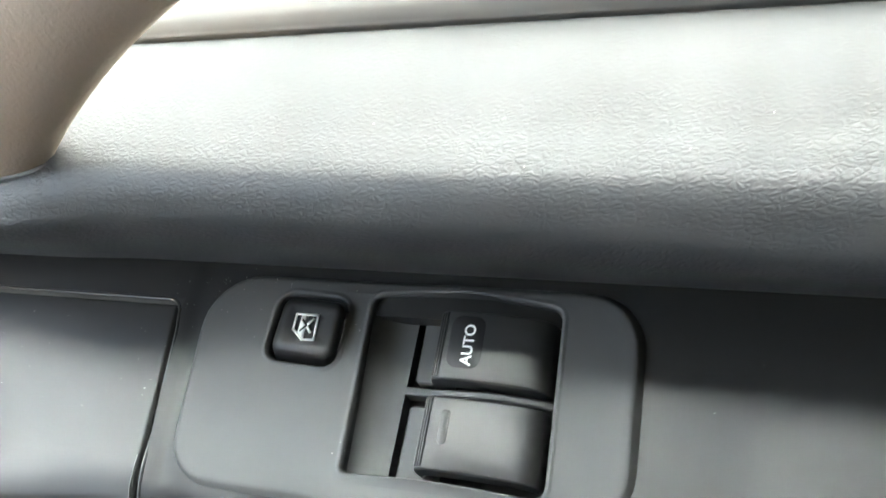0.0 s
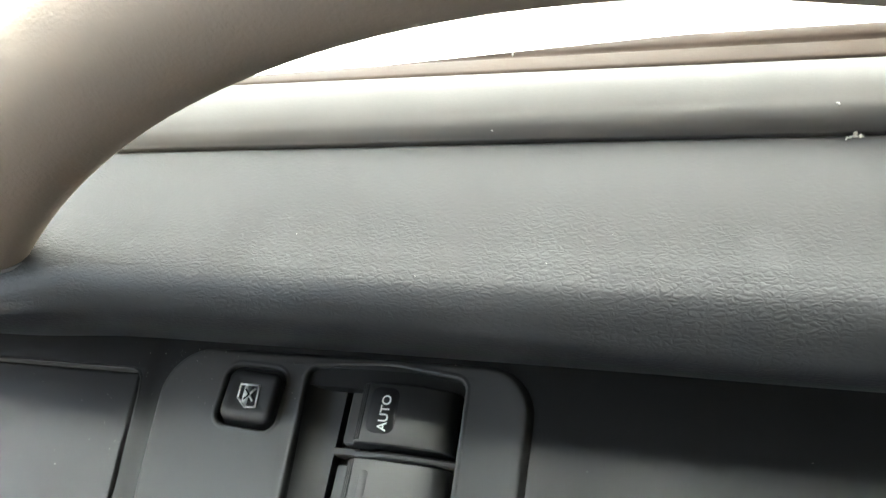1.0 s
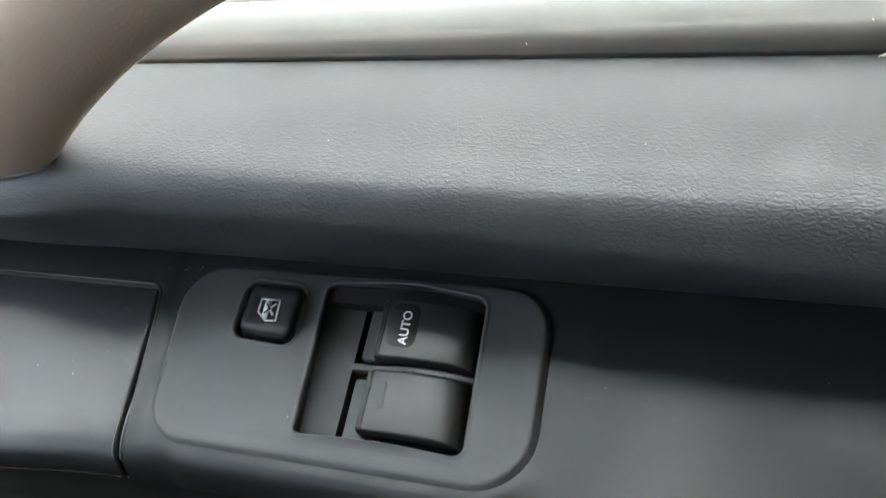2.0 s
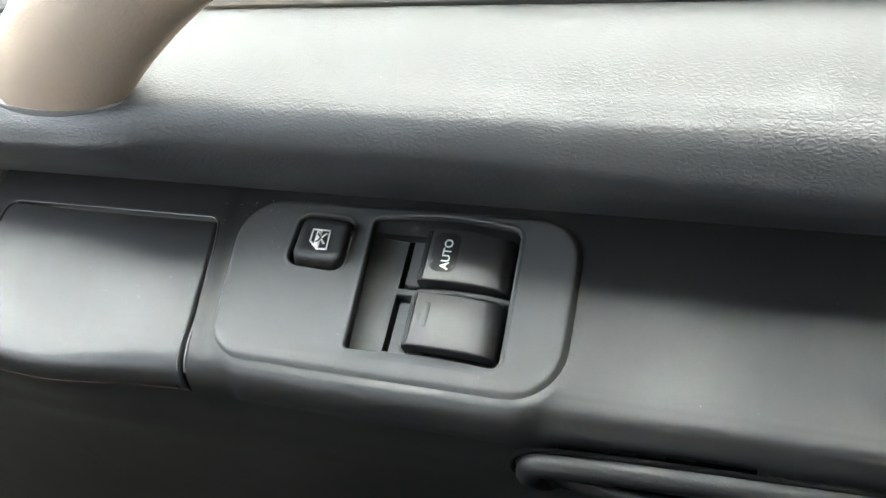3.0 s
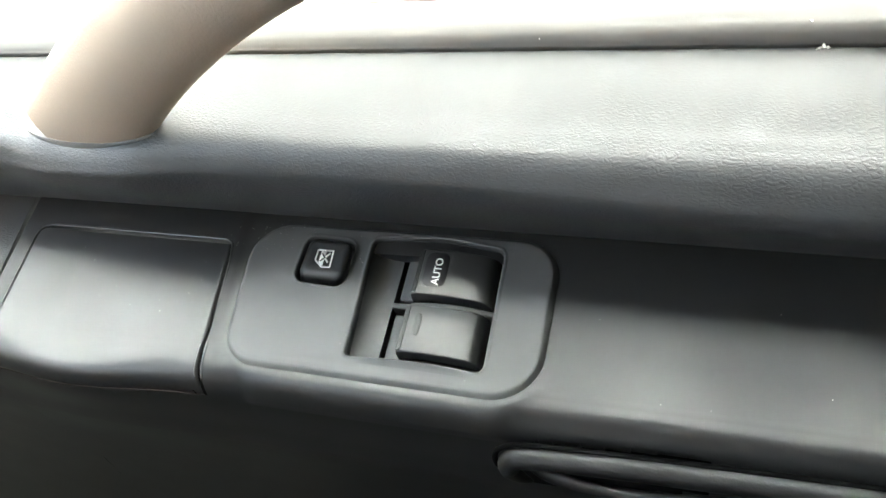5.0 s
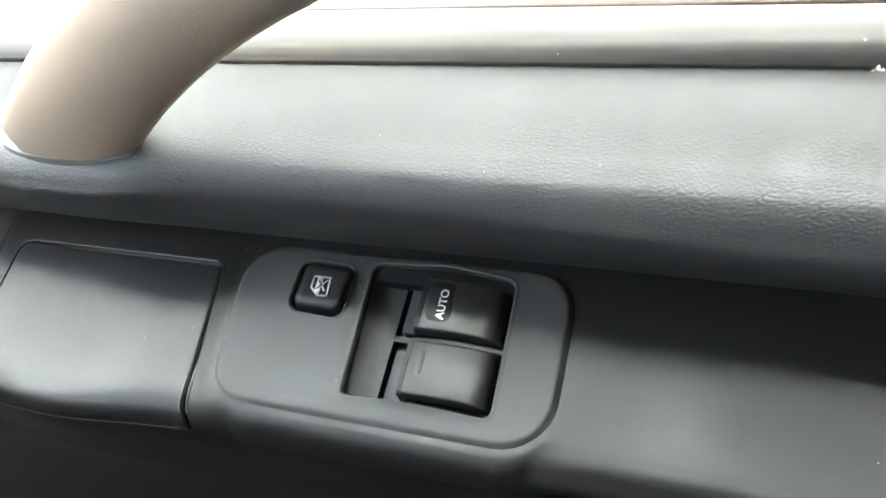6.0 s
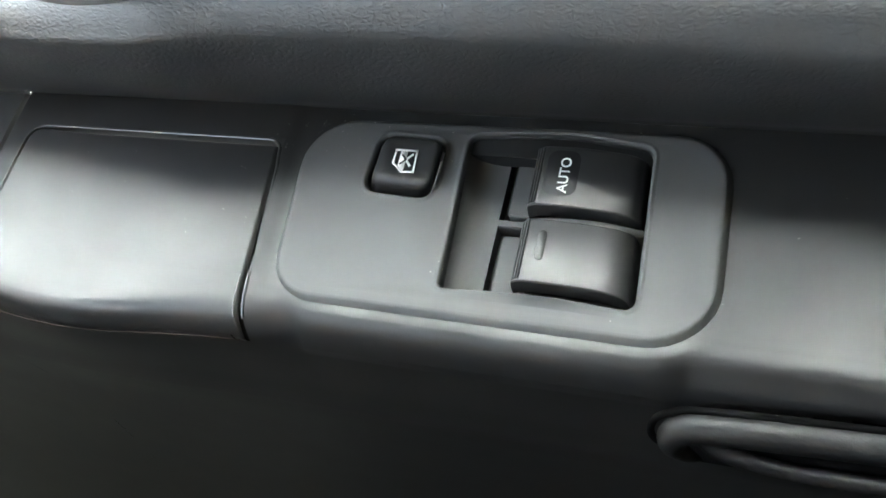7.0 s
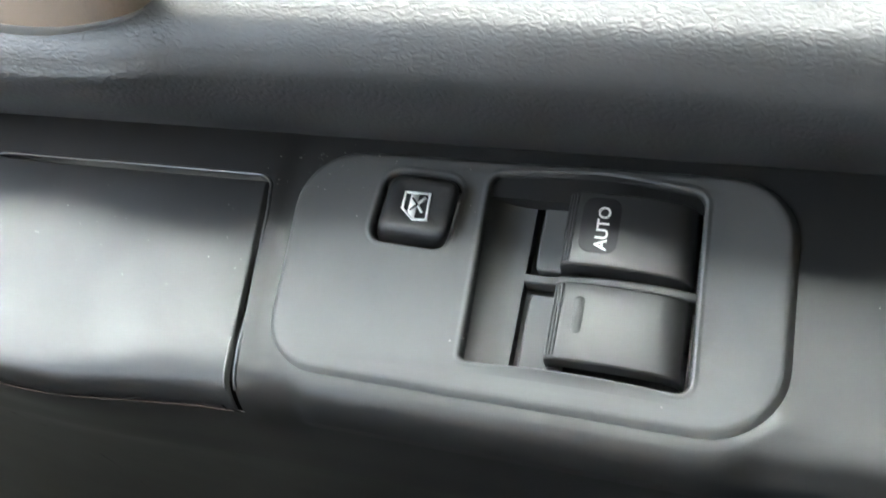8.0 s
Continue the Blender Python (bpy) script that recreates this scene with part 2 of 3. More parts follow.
# added dark slabs: no bounce from the far rear or low down
slab("dark_far_blocker", (0.05, -1.53, 0.0), (0.73, -1.5, 0.47), CARPET, "unseen dark slab that keeps bounce light off the rear", "wall")
slab("cabin_wall_low", (-0.53, -1.53, -0.75), (0.73, -1.5, 0.0), CARPET, "unseen dark slab closing the far side low down", "wall")
# unseen beige reflector, added below an open slot of sky
slab("beige_bounce_wall", (-0.53, -1.5, 0.06), (-0.5, 0.0, 0.24), BEIGE, "unseen beige panel that bounces light in from the front", "wall")
# added low blocker, unseen, below the beige panel
slab("cabin_wall_footwell", (-0.53, -1.5, -0.75), (-0.5, 0.055, 0.06), CARPET, "unseen dark slab that blocks low light from the front", "wall")
slab("ground", (-300, -300, -1.75), (300, 300, -1.6), CONCRETE, "pale sunlit concrete ground outside the car", "ground")

# added emissive panel: whites out the window view and lights the door
GLOW = bpy.data.materials.new("glowing_backdrop")
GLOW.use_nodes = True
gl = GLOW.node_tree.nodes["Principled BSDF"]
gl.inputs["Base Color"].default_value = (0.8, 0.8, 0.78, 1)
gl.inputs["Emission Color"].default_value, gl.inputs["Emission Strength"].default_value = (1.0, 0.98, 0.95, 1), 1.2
slab("backdrop", (-14, 4.0, -1.6), (14, 4.1, 2.2), GLOW, "glowing white panel standing in for the bright outdoors", "backdrop")


# ---- door trim ----
door = thing("car_door", (0.05, 0.0, -0.4), "charcoal moulded car door trim with grained upper pad", "car door")


def bulge(u):
    return 0.2 * (u - 50) / 100 + 5.4 * math.exp(-((u + 122) / 34) ** 4)


def pad_row(u):
    b = min(max(bulge(u), -5), 8)
    k = 0.017 * u
    e = min(3, 0.5 * max(0, (u - 30) / 100))
    g = min(1, max(0, (u + 10) / 130))
    g = g * g * (3 - 2 * g)
    ctrl = [(30, 60.5 + k), (25.5, 64.2 + k), (22, 64.0 + k), (10, 60.2 + 0.6 * k), (-2, 55.8), (-7.6 - b * 0.5, 54.1 - b * 0.19 - 0.3 * g), (-12.3 - b * 0.9 + 0.3 * g, 52.3 - b * 0.36 - 1.1 * g), (-15.2 - b - e * 0.5, 49.4 - b * 0.4 - e * 0.35 - 2.0 * g),
            (-17.0 - b - e - 0.4 * g, 45.2 - b * 0.3 - e * 0.4 - 2.4 * g), (-17.8 - b - e - 1.2 * g, 39.8 - e * 0.2 - 2.4 * g), (-15.5 - b * 0.9 - e * 0.8 - 1.6 * g, 32 - 1.6 * g), (-8 - b * 0.5 - 0.8 * g, 20.5), (1.5, 10), (8.5, 4), (12, 0)]
    return [Vector((u, p.x, p.y)) / 1000 for p in spline([(y, z, 0) for y, z in ctrl], 72)]


part("upper_pad", sheet([pad_row(-360 + 8 * i) for i in range(100)]), VINYL, door, "dark grey grained vinyl pad with wrinkled leather texture")


def run(a, b, shape, count):
    """Points from a to b in the (y, z) plane, lifted off the straight line by shape's (share, rise)."""
    a, b = Vector((*a, 0)), Vector((*b, 0))
    up = Vector((-(b - a).y, (b - a).x, 0)).normalized()
    return spline([a + (b - a) * t + up * h for t, h in shape], count)


def sill_a(u):
    return 25.6, 64.8 + 0.017 * u


def sill_b(u):
    return 50.3 - 0.063 * u, 70.2 + 0.048 * u


def sill_c(u):
    return 69.9 - 0.129 * u, 67.2 + 0.089 * u


def strip_row(u):
    pts = run(sill_a(u), sill_b(u), [(0.06, -6), (0.0, 0), (0.015, 1.5), (0.05, 3.0), (0.11, 4.5), (0.22, 5.7), (0.4, 6.2), (0.6, 5.8), (0.8, 4.3), (0.94, 2.0), (1.0, 0.0), (1.02, -3)], 44)
    return [Vector((u, p.x, p.y)) / 1000 for p in pts]


def seal_row(u):
    pts = run(sill_b(u), sill_c(u), [(-0.03, -3), (0.0, 0.6), (0.1, 1.4), (0.4, 1.6), (0.47, 1.0), (0.53, 1.3), (0.6, 2.2), (0.8, 2.6), (0.95, 1.6), (1.0, 0.0), (1.02, -8)], 44)
    return [Vector((u, p.x, p.y)) / 1000 for p in pts]


part("sill_trim", sheet([strip_row(u) for u in range(-360, 441, 20)]), TRIM, door, "smooth grey plastic window sill strip")
part("weatherstrip", sheet([seal_row(u) for u in range(-360, 441, 20)]), RUBBER, door, "brown-black rubber window weatherstrip")

# armrest: along it the columns, across it the moulded section
ARM_N = -2.2
SLANT = [(-400, 0), (-184, 0), (-176, 0), (-82.7, 0.1), (-79, 0.1), (-50, 0), (400, 0)]


def slant(u):
    for (a, x), (b, y) in zip(SLANT, SLANT[1:]):
        if a <= u <= b:
            return x + (y - x) * (u - a) / (b - a)
    return 0


def front(u):
    """How far the front fold of the armrest swells at the lid, in millimetres."""
    return 5.2 * math.exp(-((u + 140) / 34) ** 2) if u < -60 else 0.0


def level(u):
    """Height of the armrest's top at u: flush with the plate at the lid, lower towards the rear."""
    t = min(1, max(0, (u + 82.5) / 5.5))
    w = min(1, max(0, (u + 71) / 90))
    return -0.4 - 1.1 * t * t * (3 - 2 * t) + (ARM_N + 1.5) * w


def spline_at(pts, ts):
    """Points of the same smooth run at given places, counted in control points."""
    pts = [Vector(p) for p in pts]
    pts = [pts[0] * 2 - pts[1]] + pts + [pts[-1] * 2 - pts[-2]]
    out = []
    for t in ts:
        k = min(int(t), len(pts) - 4)
        t -= k
        a, b, c, d = pts[k:k + 4]
        out.append(0.5 * ((2 * b) + (c - a) * t + (2 * a - 5 * b + 4 * c - d) * t * t + (3 * b - a - 3 * c + d) * t ** 3))
    return out


FLAT = (13, 6.4, -2.7, -10, -20, -30, -40)
STEP = 10 / 33


def arm_section(u, fine=1):
    """Section of the armrest as (v, n) pairs: flat top, rounded front fold, tall dark front."""
    f = front(u)
    a = level(u)
    k = min(1, max(0, (u + 84) / 20))
    yz = [(-46.4 * CO - a * SI, -46.4 * SI + a * CO), ((-50 - 0.3 * f + k) * CO - a * SI, (-50 - 0.3 * f + k) * SI + a * CO), (-50.9 - f * 0.62 + 2.2 * k, -20.5 - 0.12 * f - 0.9 * k), (-53.2 - f * 0.95 + 2.6 * k, -23.4 - 1.4 * k), (-54.4 - f + 2.4 * k, -28.6), (-54.4 - 0.95 * f + 1.7 * k, -34),
          (-53.6 - 0.85 * f + 1.0 * k, -40), (-51.4 - 0.6 * f + 0.4 * k, -51), (-48.5 - 0.3 * f, -66), (-42, -85), (-35, -110), (-26, -150), (-20, -220), (-18, -430)]
    last = len(yz) - 1
    ts = [STEP * q / fine for q in range(int(8 / STEP * fine) + 1)]
    ts += [ts[-1] + (last - ts[-1]) * q / 8 for q in range(1, 9)]
    fold = spline_at([(y * CO + z * SI, z * CO - y * SI, 0) for y, z in yz], ts)
    return [Vector((v, a, 0)) for v in FLAT] + fold


PLATE_C, PLATE_R = [(-72.1, -52.1), (44.6, -52.9), (44.2, 7.4), (-76.9, 6.8)], [14, 17, 15, 16]
OUTLINE = rounded(PLATE_C, PLATE_R, 0.0, 9)


def off_plate(u, v):
    """Distance in millimetres outside the switch plate's outline, negative within it."""
    p, best, inside = Vector((u, v)), 1e9, True
    for a, b in zip(OUTLINE, OUTLINE[1:] + OUTLINE[:1]):
        d = b - a
        t = min(1, max(0, (p - a).dot(d) / d.length_squared))
        best = min(best, (p - a - d * t).length)
        inside = inside and d.x * (p.y - a.y) - d.y * (p.x - a.x) >= 0
    return -best if inside else best


def swage(u, s):
    """The armrest's height at a section point, with the lip that hugs the lower half of the plate."""
    if not (-90 < u < 62 and s.x < -18 and s.y > -14):
        return s.y
    d = off_plate(u, s.x)
    if d > 10:
        return s.y
    w = min(1, max(0, (-36 - s.x) / 14))
    crest = -1.9 - (0.16 * (d - 1.8) ** 2 if d > 1.8 else 0.05 * (1.8 - max(d, 0)) ** 2)
    x = crest - s.y
    return s.y + w * w * (3 - 2 * w) * 0.5 * (x + math.sqrt(x * x + 0.8))


def along(line, u):
    """Height of a bent line at u."""
    for (a, x), (b, y) in zip(line, line[1:]):
        if a <= u <= b:
            return x + (y - x) * (u - a) / (b - a)
    return line[-1][1]


BEZEL_Z = [(36, -40), (39, -33.7), (46, -31.4), (80, -29.2), (150, -27), (240, -25.5)]
LEVER_Z = [(40, -42.5), (47, -47.8), (58, -51.3), (72, -52.3), (86, -50.8), (99, -47.3), (110, -43.8)]
COLS = sorted(set([-184] + [round(-176.5 + 93.8 * i / 26, 3) for i in range(26)] + [-82.7] + [-81 + 1.5 * i for i in range(97)] + [66 + 8 * i for i in range(45)]))
secs = [arm_section(u, 3) for u in COLS]
LID_ROWS = (2, 22)


def arm_keep(i, j):
    u = (COLS[i] + COLS[i + 1]) / 2
    s = (secs[i][j] + secs[i][j + 1]) / 2
    if -176.6 < u < -82.6 and LID_ROWS[0] <= j < 7 + 3 * (LID_ROWS[1] - 7):
        return False
    if 41 < u < 100:
        z = s.x * SI + s.y * CO
        if s.y < -8 and along(LEVER_Z, u) < z < along(BEZEL_Z, u):
            return False
    return off_plate(u, s.x) > -6 or s.y < -12


bm = sheet([[P(u + slant(u) * max(0, -2.7 - s.x), s.x, swage(u, s)) for s in sec] for u, sec in zip(COLS, secs)], arm_keep)
rim = [e for e in bm.edges if e.is_boundary]
made = bmesh.ops.extrude_edge_only(bm, edges=rim)["geom"]
for v in [g for g in made if isinstance(g, bmesh.types.BMVert)]:
    v.co += (P(0, 0, -5) if v.co.z > -0.03 else Vector((0, 0.0015, -0.004)))
part("armrest", bm, PLASTIC, door, "charcoal plastic armrest with a rounded front edge", smooth=50)

# the next moulding towards the front of the car, a shade lower
ahead = [[P(u - 1.2 + 0.05 * max(0, -2.7 - s.x), s.x, s.y - 1.6 - (1.5 if k == 0 else 0)) for s in arm_section(u)[:30]] for k, u in enumerate([-186, -187, -200, -230, -270, -320, -380])]
part("front_moulding", sheet(ahead), VINYL, door, "dark grained moulding ahead of the lid")
below = [[P(u, s.x, s.y) for s in arm_section(u)[24:]] for u in (-184, -200, -230, -270, -320, -380)]
part("front_fairing", sheet(below), PLASTIC, door, "dark plastic fairing below the moulding")


def corner_fill(u, v, du, dv, rad, n):
    """Rounds one corner of the lid's opening."""
    rings = []
    for inset, h in ((0.0, 0.0), (-0.35, -0.1), (-0.6, -0.45), (-0.65, -6.0)):
        rr = rad + inset
        rings.append([P(u + du * (rad - rr * math.cos(a)), v + dv * (rad - rr * math.sin(a)), n + h) for a in [math.pi / 2 * q / 10 for q in range(11)]])
    bm = sheet(rings)
    bm.verts.ensure_lookup_table()
    tip = bm.verts.new(P(u - du * 0.5, v - dv * 0.5, n + 0.01))
    bm.verts.ensure_lookup_table()
    for q in range(10):
        bm.faces.new((tip, bm.verts[q + 1], bm.verts[q]))
    return part("opening_corner", bm, PLASTIC, door, smooth=60)


corner_fill(-82.7, -2.7, -1, -1, 4.5, level(-84))
corner_fill(-176.5, -2.7, 1, -1, 6.5, level(-176))
SEAM = []
for q in range(9):
    u = -82.4 + 8.5 * (q / 8) ** 1.2
    SEAM.append(P(u, *arm_section(u)[min(40, 21 + q)].xy))

skin = [(16, -18), (6, -22), (-8, -28), (-18, -38), (-24, -54), (-24, -70), (-20, -120), (-18, -300), (-24, -420), (-24, -752)]
part("lower_panel", sheet([[Vector((u, p.x, p.y)) / 1000 for p in spline([(y, z, 0) for y, z in skin], 40)] for u in range(-360, 441, 20)]), CARPET, door, "dark recessed lower door lining")

# ---- storage lid ----
lid = thing("storage_lid", P(-130, -30, -3), "worn black satin lid with a rolled wavy front edge", "lid")
lid_cols = [-175.9 + 88.0 * i / 36 for i in range(37)] + [-87.9 + 3.0 * i / 8 for i in range(1, 9)]


def lid_row(u):
    sec = arm_section(u)[LID_ROWS[0]:LID_ROWS[1] + 1]
    out = []
    for k, s in enumerate(sec):
        e = min(1, max(0, (k - 4) / 16))
        drop = 1.7 - 0.3 * min(1, max(0, (-5 - s.x) / 35)) - 1.2 * e - 0.35 * math.sin(math.pi * min(1, max(0, (-2.7 - s.x) / 47))) * min(1, max(0, (-84 - u) / 20))
        drop *= min(1, max(0.15, (u + 176) / 25))
        drop += 1.4 * max(0, (u + 86.0) / 1.2) ** 2
        x = u + slant(u) * max(0, -2.7 - s.x) + 0.3 * e * max(0, (u + 87.9) / 3.0)
        v = s.x - (1.0 if k == 0 else 0)
        out.append(P(x, v + 0.4 * e, s.y - drop))
    first = out[0].copy()
    return [first + P(0, 0, -4)] + out + [out[-1] + Vector((0, 0.003, -0.005))]


bm = sheet([lid_row(u) for u in lid_cols])
part("lid_shell", bm, LID, lid, bevel=0.0008)
lip = [lid_row(u)[-2] + Vector((0, -0.0002, -0.0002)) for u in lid_cols[:-3]]


def bead(name, pts, rad, material, parent, label=""):
    """A thin round bead that follows a line."""
    rows = []
    for i, c in enumerate(pts):
        d = (pts[min(i + 1, len(pts) - 1)] - pts[max(i - 1, 0)]).normalized()
        a = d.cross(Vector((0.1, 0.2, 1))).normalized()
        b = d.cross(a)
        rows.append([c + (a * math.cos(q) + b * math.sin(q)) * rad for q in [2 * math.pi * j / 8 for j in range(8)]])
    return part(name, ring_stack(rows, True, True), material, parent, label)


bead("front_edge", lip, 0.0002, RUBBER, lid, "worn pale edge along the lid's front")
bead("worn_edge", [lid_row(-86.0)[k] + P(0.15, 0, 0.05) for k in range(6, 17)], 0.00022, BEZEL, lid, "pale worn side edge of the lid")
rim_line = [(-176.5, v) for v in (-40, -30, -20, -12)]
rim_line += [(-170.0 - 6.5 * math.cos(a), -9.2 + 6.5 * math.sin(a)) for a in [math.pi / 2 * q / 8 for q in range(9)]]
rim_line += [(u, -2.7) for u in (-150, -120, -100)]
rim_line += [(-87.2 + 4.5 * math.sin(a), -7.2 + 4.5 * math.cos(a)) for a in [math.pi / 2 * q / 8 for q in range(9)]]
rim_line += [(-82.7 + 0.1 * (-2.7 - v), v) for v in (-12, -20, -30, -40)]
lip_line = [P(u, v, level(u) - 0.3) for u, v in rim_line] + [P(-82.7 + 0.1 * (-2.7 - q.x), q.x, q.y - 0.3) for q in arm_section(-82.7)[7:18]]
bead("opening_lip", lip_line, 0.0006, SATIN, door, "rolled lip round the lid's opening")
bead("seam", SEAM, 0.00025, BLACK, door, "dark cut line below the lid")

# ---- switch panel ----
panel = thing("window_switch_panel", P(-15, -22, 0), "matt grey power window switch panel in the armrest", "switch panel")
WELL_C, WELL_R = [(-24.2, -43.9), (25.2, -44.3), (24.2, 1.6), (1.0, 4.4), (-25.6, 2.4)], [1.5, 3, 3.5, 60, 3.5]
BTN_C, BTN_R = [(-52.8, -17.8), (-32.2, -18.8), (-31.8, 0.5), (-52.3, 1.4)], [4, 4, 4.5, 4.5]


def plate_mesh():
    bm = bmesh.new()
    loops = []
    outer = [rounded(PLATE_C, PLATE_R, i, 9) for i in (-0.3, 0.0, 0.3, 1.5, 2.0, 2.7, 4.5)]
    heights = (ARM_N - 0.9, ARM_N - 0.1, -1.8, -0.4, -0.09, 0.0, 0.0)
    rings = [[bm.verts.new(P(p.x, p.y, h)) for p in ring] for ring, h in zip(outer, heights)]
    for a, b in zip(rings, rings[1:]):
        for j in range(len(a)):
            k = (j + 1) % len(a)
            bm.faces.new((a[j], a[k], b[k], b[j]))
    loops.append(rings[-1])
    for cs, rs, depth in ((WELL_C, WELL_R, -11.0), (BTN_C, BTN_R, -5.0)):
        hole = [[bm.verts.new(P(p.x, p.y, h)) for p in rounded(cs, rs, i, 7)] for i, h in ((-1.7, 0.0), (-1.25, 0.1), (-0.85, 0.32), (-0.45, 0.32), (-0.1, 0.05), (0.15, -0.6), (0.2, -1.3))]
        for a, b in zip(hole, hole[1:]):
            for j in range(len(a)):
                k = (j + 1) % len(a)
                bm.faces.new((a[j], a[k], b[k], b[j]))
        loops.append(hole[0])
    edges = []
    for lp in loops:
        for j in range(len(lp)):
            edges.append(bm.edges.get((lp[j], lp[(j + 1) % len(lp)])) or bm.edges.new((lp[j], lp[(j + 1) % len(lp)])))
    bmesh.ops.triangle_fill(bm, use_beauty=True, use_dissolve=False, edges=edges)
    return bm


plate = part("face_plate", plate_mesh(), PLATE, panel, smooth=45)
# walls split from the plate in black to paint in the deep gap's shade
for cs, rs, depth in ((WELL_C, WELL_R, -11.0), (BTN_C, BTN_R, -5.0)):
    part("shaded_well_wall", sheet([[P(p.x, p.y, h) for p in rounded(cs, rs, i, 7)] for i, h in ((0.2, -1.3), (0.3, -3.0), (0.45, depth))], closed=True), KEY, plate, "black inner wall of a switch opening, darkened as shade")


# well floor: a curved finger scoop, then slots and flat flaps beside each rocker
scoop = spline([(-25.6, -0.5, 0), (-24.3, -3.2, 0), (-22.0, -5.2, 0), (-18.4, -6.5, 0), (-14.4, -7.0, 0)], 18)
bm = sheet([[P(s.x, v, s.y) for s in scoop] for v in (3.0, -10, -22, -34, -44.4)])
part("finger_scoop", bm, PLATE, plate)
bm = bmesh.new()
vs = [bm.verts.new(P(u, v, -12)) for u, v in ((-57, -48), (27, -48), (27, 6), (-57, 6))]
bm.faces.new(vs)
vs = [bm.verts.new(P(u, v, -7.1 if k < 2 else -12)) for k, (u, v) in enumerate(((-14.4, -48), (-14.4, 6), (-14.4, 6), (-14.4, -48)))]
bm.faces.new(vs)
part("well_floor", bm, KEY, plate)


def flap(v0, v1):
    bm = ring_stack([[P(p.x, p.y, h) for p in rounded([(-12.3, v0), (-3, v0), (-3, v1), (-12.3, v1)], [1.2] * 4, i, 4)] for i, h in ((0, -12), (0, -6.9), (0.4, -6.5))], cap_last=True)
    return part("flap", bm, PLATE, plate)


flap(-18.4, 0.4)
flap(-44.6, -24.3)
bm = sheet([[P(u, v, n) for v, n in ((-21.6, -12), (-21.6, -7.2), (-21.3, -6.8), (-19.7, -6.8), (-19.4, -7.2), (-19.4, -12))] for u in (-14.6, -10, -4)])
part("bridge", bm, PLATE, plate)
bm = sheet([[P(u, v, n) for v, n in ((3.0, -12), (3.0, -7.2), (3.3, -6.8), (8.0, -6.8))] for u in (-14.6, -10, -4)])
part("bridge", bm, PLATE, plate)


def guard(name, line, out, rise, u0, u1):
    """A wall beside a rocker: its crest follows the rocker's arc, its outer side runs out into the plate."""
    rows = []
    for i in range(31):
        t = i / 30
        u = u0 + (u1 - u0) * t
        v = line(t)
        h = rise * math.sin(math.pi * t) ** 1.2
        rows.append([P(u, v + out * a, b + h * c) for a, b, c in
                     ((0, -10, 0), (0, -0.9, 0.85), (0.12, -0.35, 0.95), (0.4, -0.03, 1), (0.75, 0.02, 0.95), (1.4, 0.02, 0.6), (2.6, 0.01, 0.24), (3.6, -0.02, 0.05), (4.4, -0.08, 0))])
    return part(name, sheet(rows), PLATE, plate)


guard("guard", lambda t: -44.0 - 0.4 * t + 0.7 * math.sin(math.pi * t), -0.7, 1.5, -24.0, 25.0)
rows = []
for i in range(21):
    t = i / 20
    h = -2.2 + 3.2 * math.sin(math.pi * (0.12 + 0.88 * t)) ** 0.9
    rows.append([P(-5.5 + 30 * t, -22.3 + 1.05 * a, h + b) for a, b in ((-1, -9), (-1, -0.7), (-0.6, -0.15), (0, 0), (0.6, -0.15), (1, -0.7), (1, -9))])
part("divider", sheet(rows), PLATE, plate)


def rocker(v0, v1, inset_label):
    """A convex rocker: raised ridged lip, then an arc that dips into the well."""
    prof = spline([(-5.4, -6, 0), (-5.3, 1.0, 0), (-5.0, 2.8, 0), (-4.4, 3.5, 0), (-3.0, 4.4, 0), (-1.8, 4.65, 0), (3, 4.7, 0), (9, 4.4, 0), (15, 3.6, 0), (19.3, 2.5, 0), (22.0, 0.7, 0), (23.4, -2.8, 0), (23.9, -10, 0)], 50)
    ends = [(0.0, -1.2), (0.12, -0.45), (0.45, -0.1), (1.0, 0.0)]
    vs = [(v0 + a, b) for a, b in ends] + [(v1 - a, b) for a, b in reversed(ends)]
    rows = [[P(s.x, vs[0][0], s.y - 6) for s in prof]] + [[P(s.x, v, s.y + d) for s in prof] for v, d in vs] + [[P(s.x, vs[-1][0], s.y - 6) for s in prof]]
    ob = part("window_switch", sheet(rows), ROCKER, panel, inset_label)
    for u, n in ((-4.7, 3.35), (-3.95, 3.95), (-3.2, 4.5)):
        rr = [[P(u + 0.3 * math.cos(a), v, n + 0.3 * math.sin(a)) for a in [2 * math.pi * q / 8 for q in range(8)]] for v in (v0 + 0.8, v1 - 0.8)]
        part("grip_ridge", ring_stack(rr, True, True), ROCKER, ob)
    return ob


def rocker_n(u):
    pts = [(-2.0, 4.62), (3, 4.7), (9, 4.4), (15, 3.6)]
    for (a, x), (b, y) in zip(pts, pts[1:]):
        if a <= u <= b:
            return x + (y - x) * (u - a) / (b - a)
    return 4.6


auto = rocker(-20.3, -2.4, "black window rocker switch with a lettered inset")
plain = rocker(-41.9, -24.2, "black window rocker switch with a small raised bar")


def patch_on(u0, u1, v0, v1, r, lift, steps=3):
    """A rounded pad that lies on a rocker."""
    levels = []
    for i, h in ((0, -0.5), (0, lift * 0.3), (0.35, lift)):
        levels.append([P(p.x, p.y, rocker_n(p.x) + h) for p in rounded([(u0, v0), (u1, v0), (u1, v1), (u0, v1)], [r] * 4, i, 6)])
    return ring_stack(levels, cap_last=True)


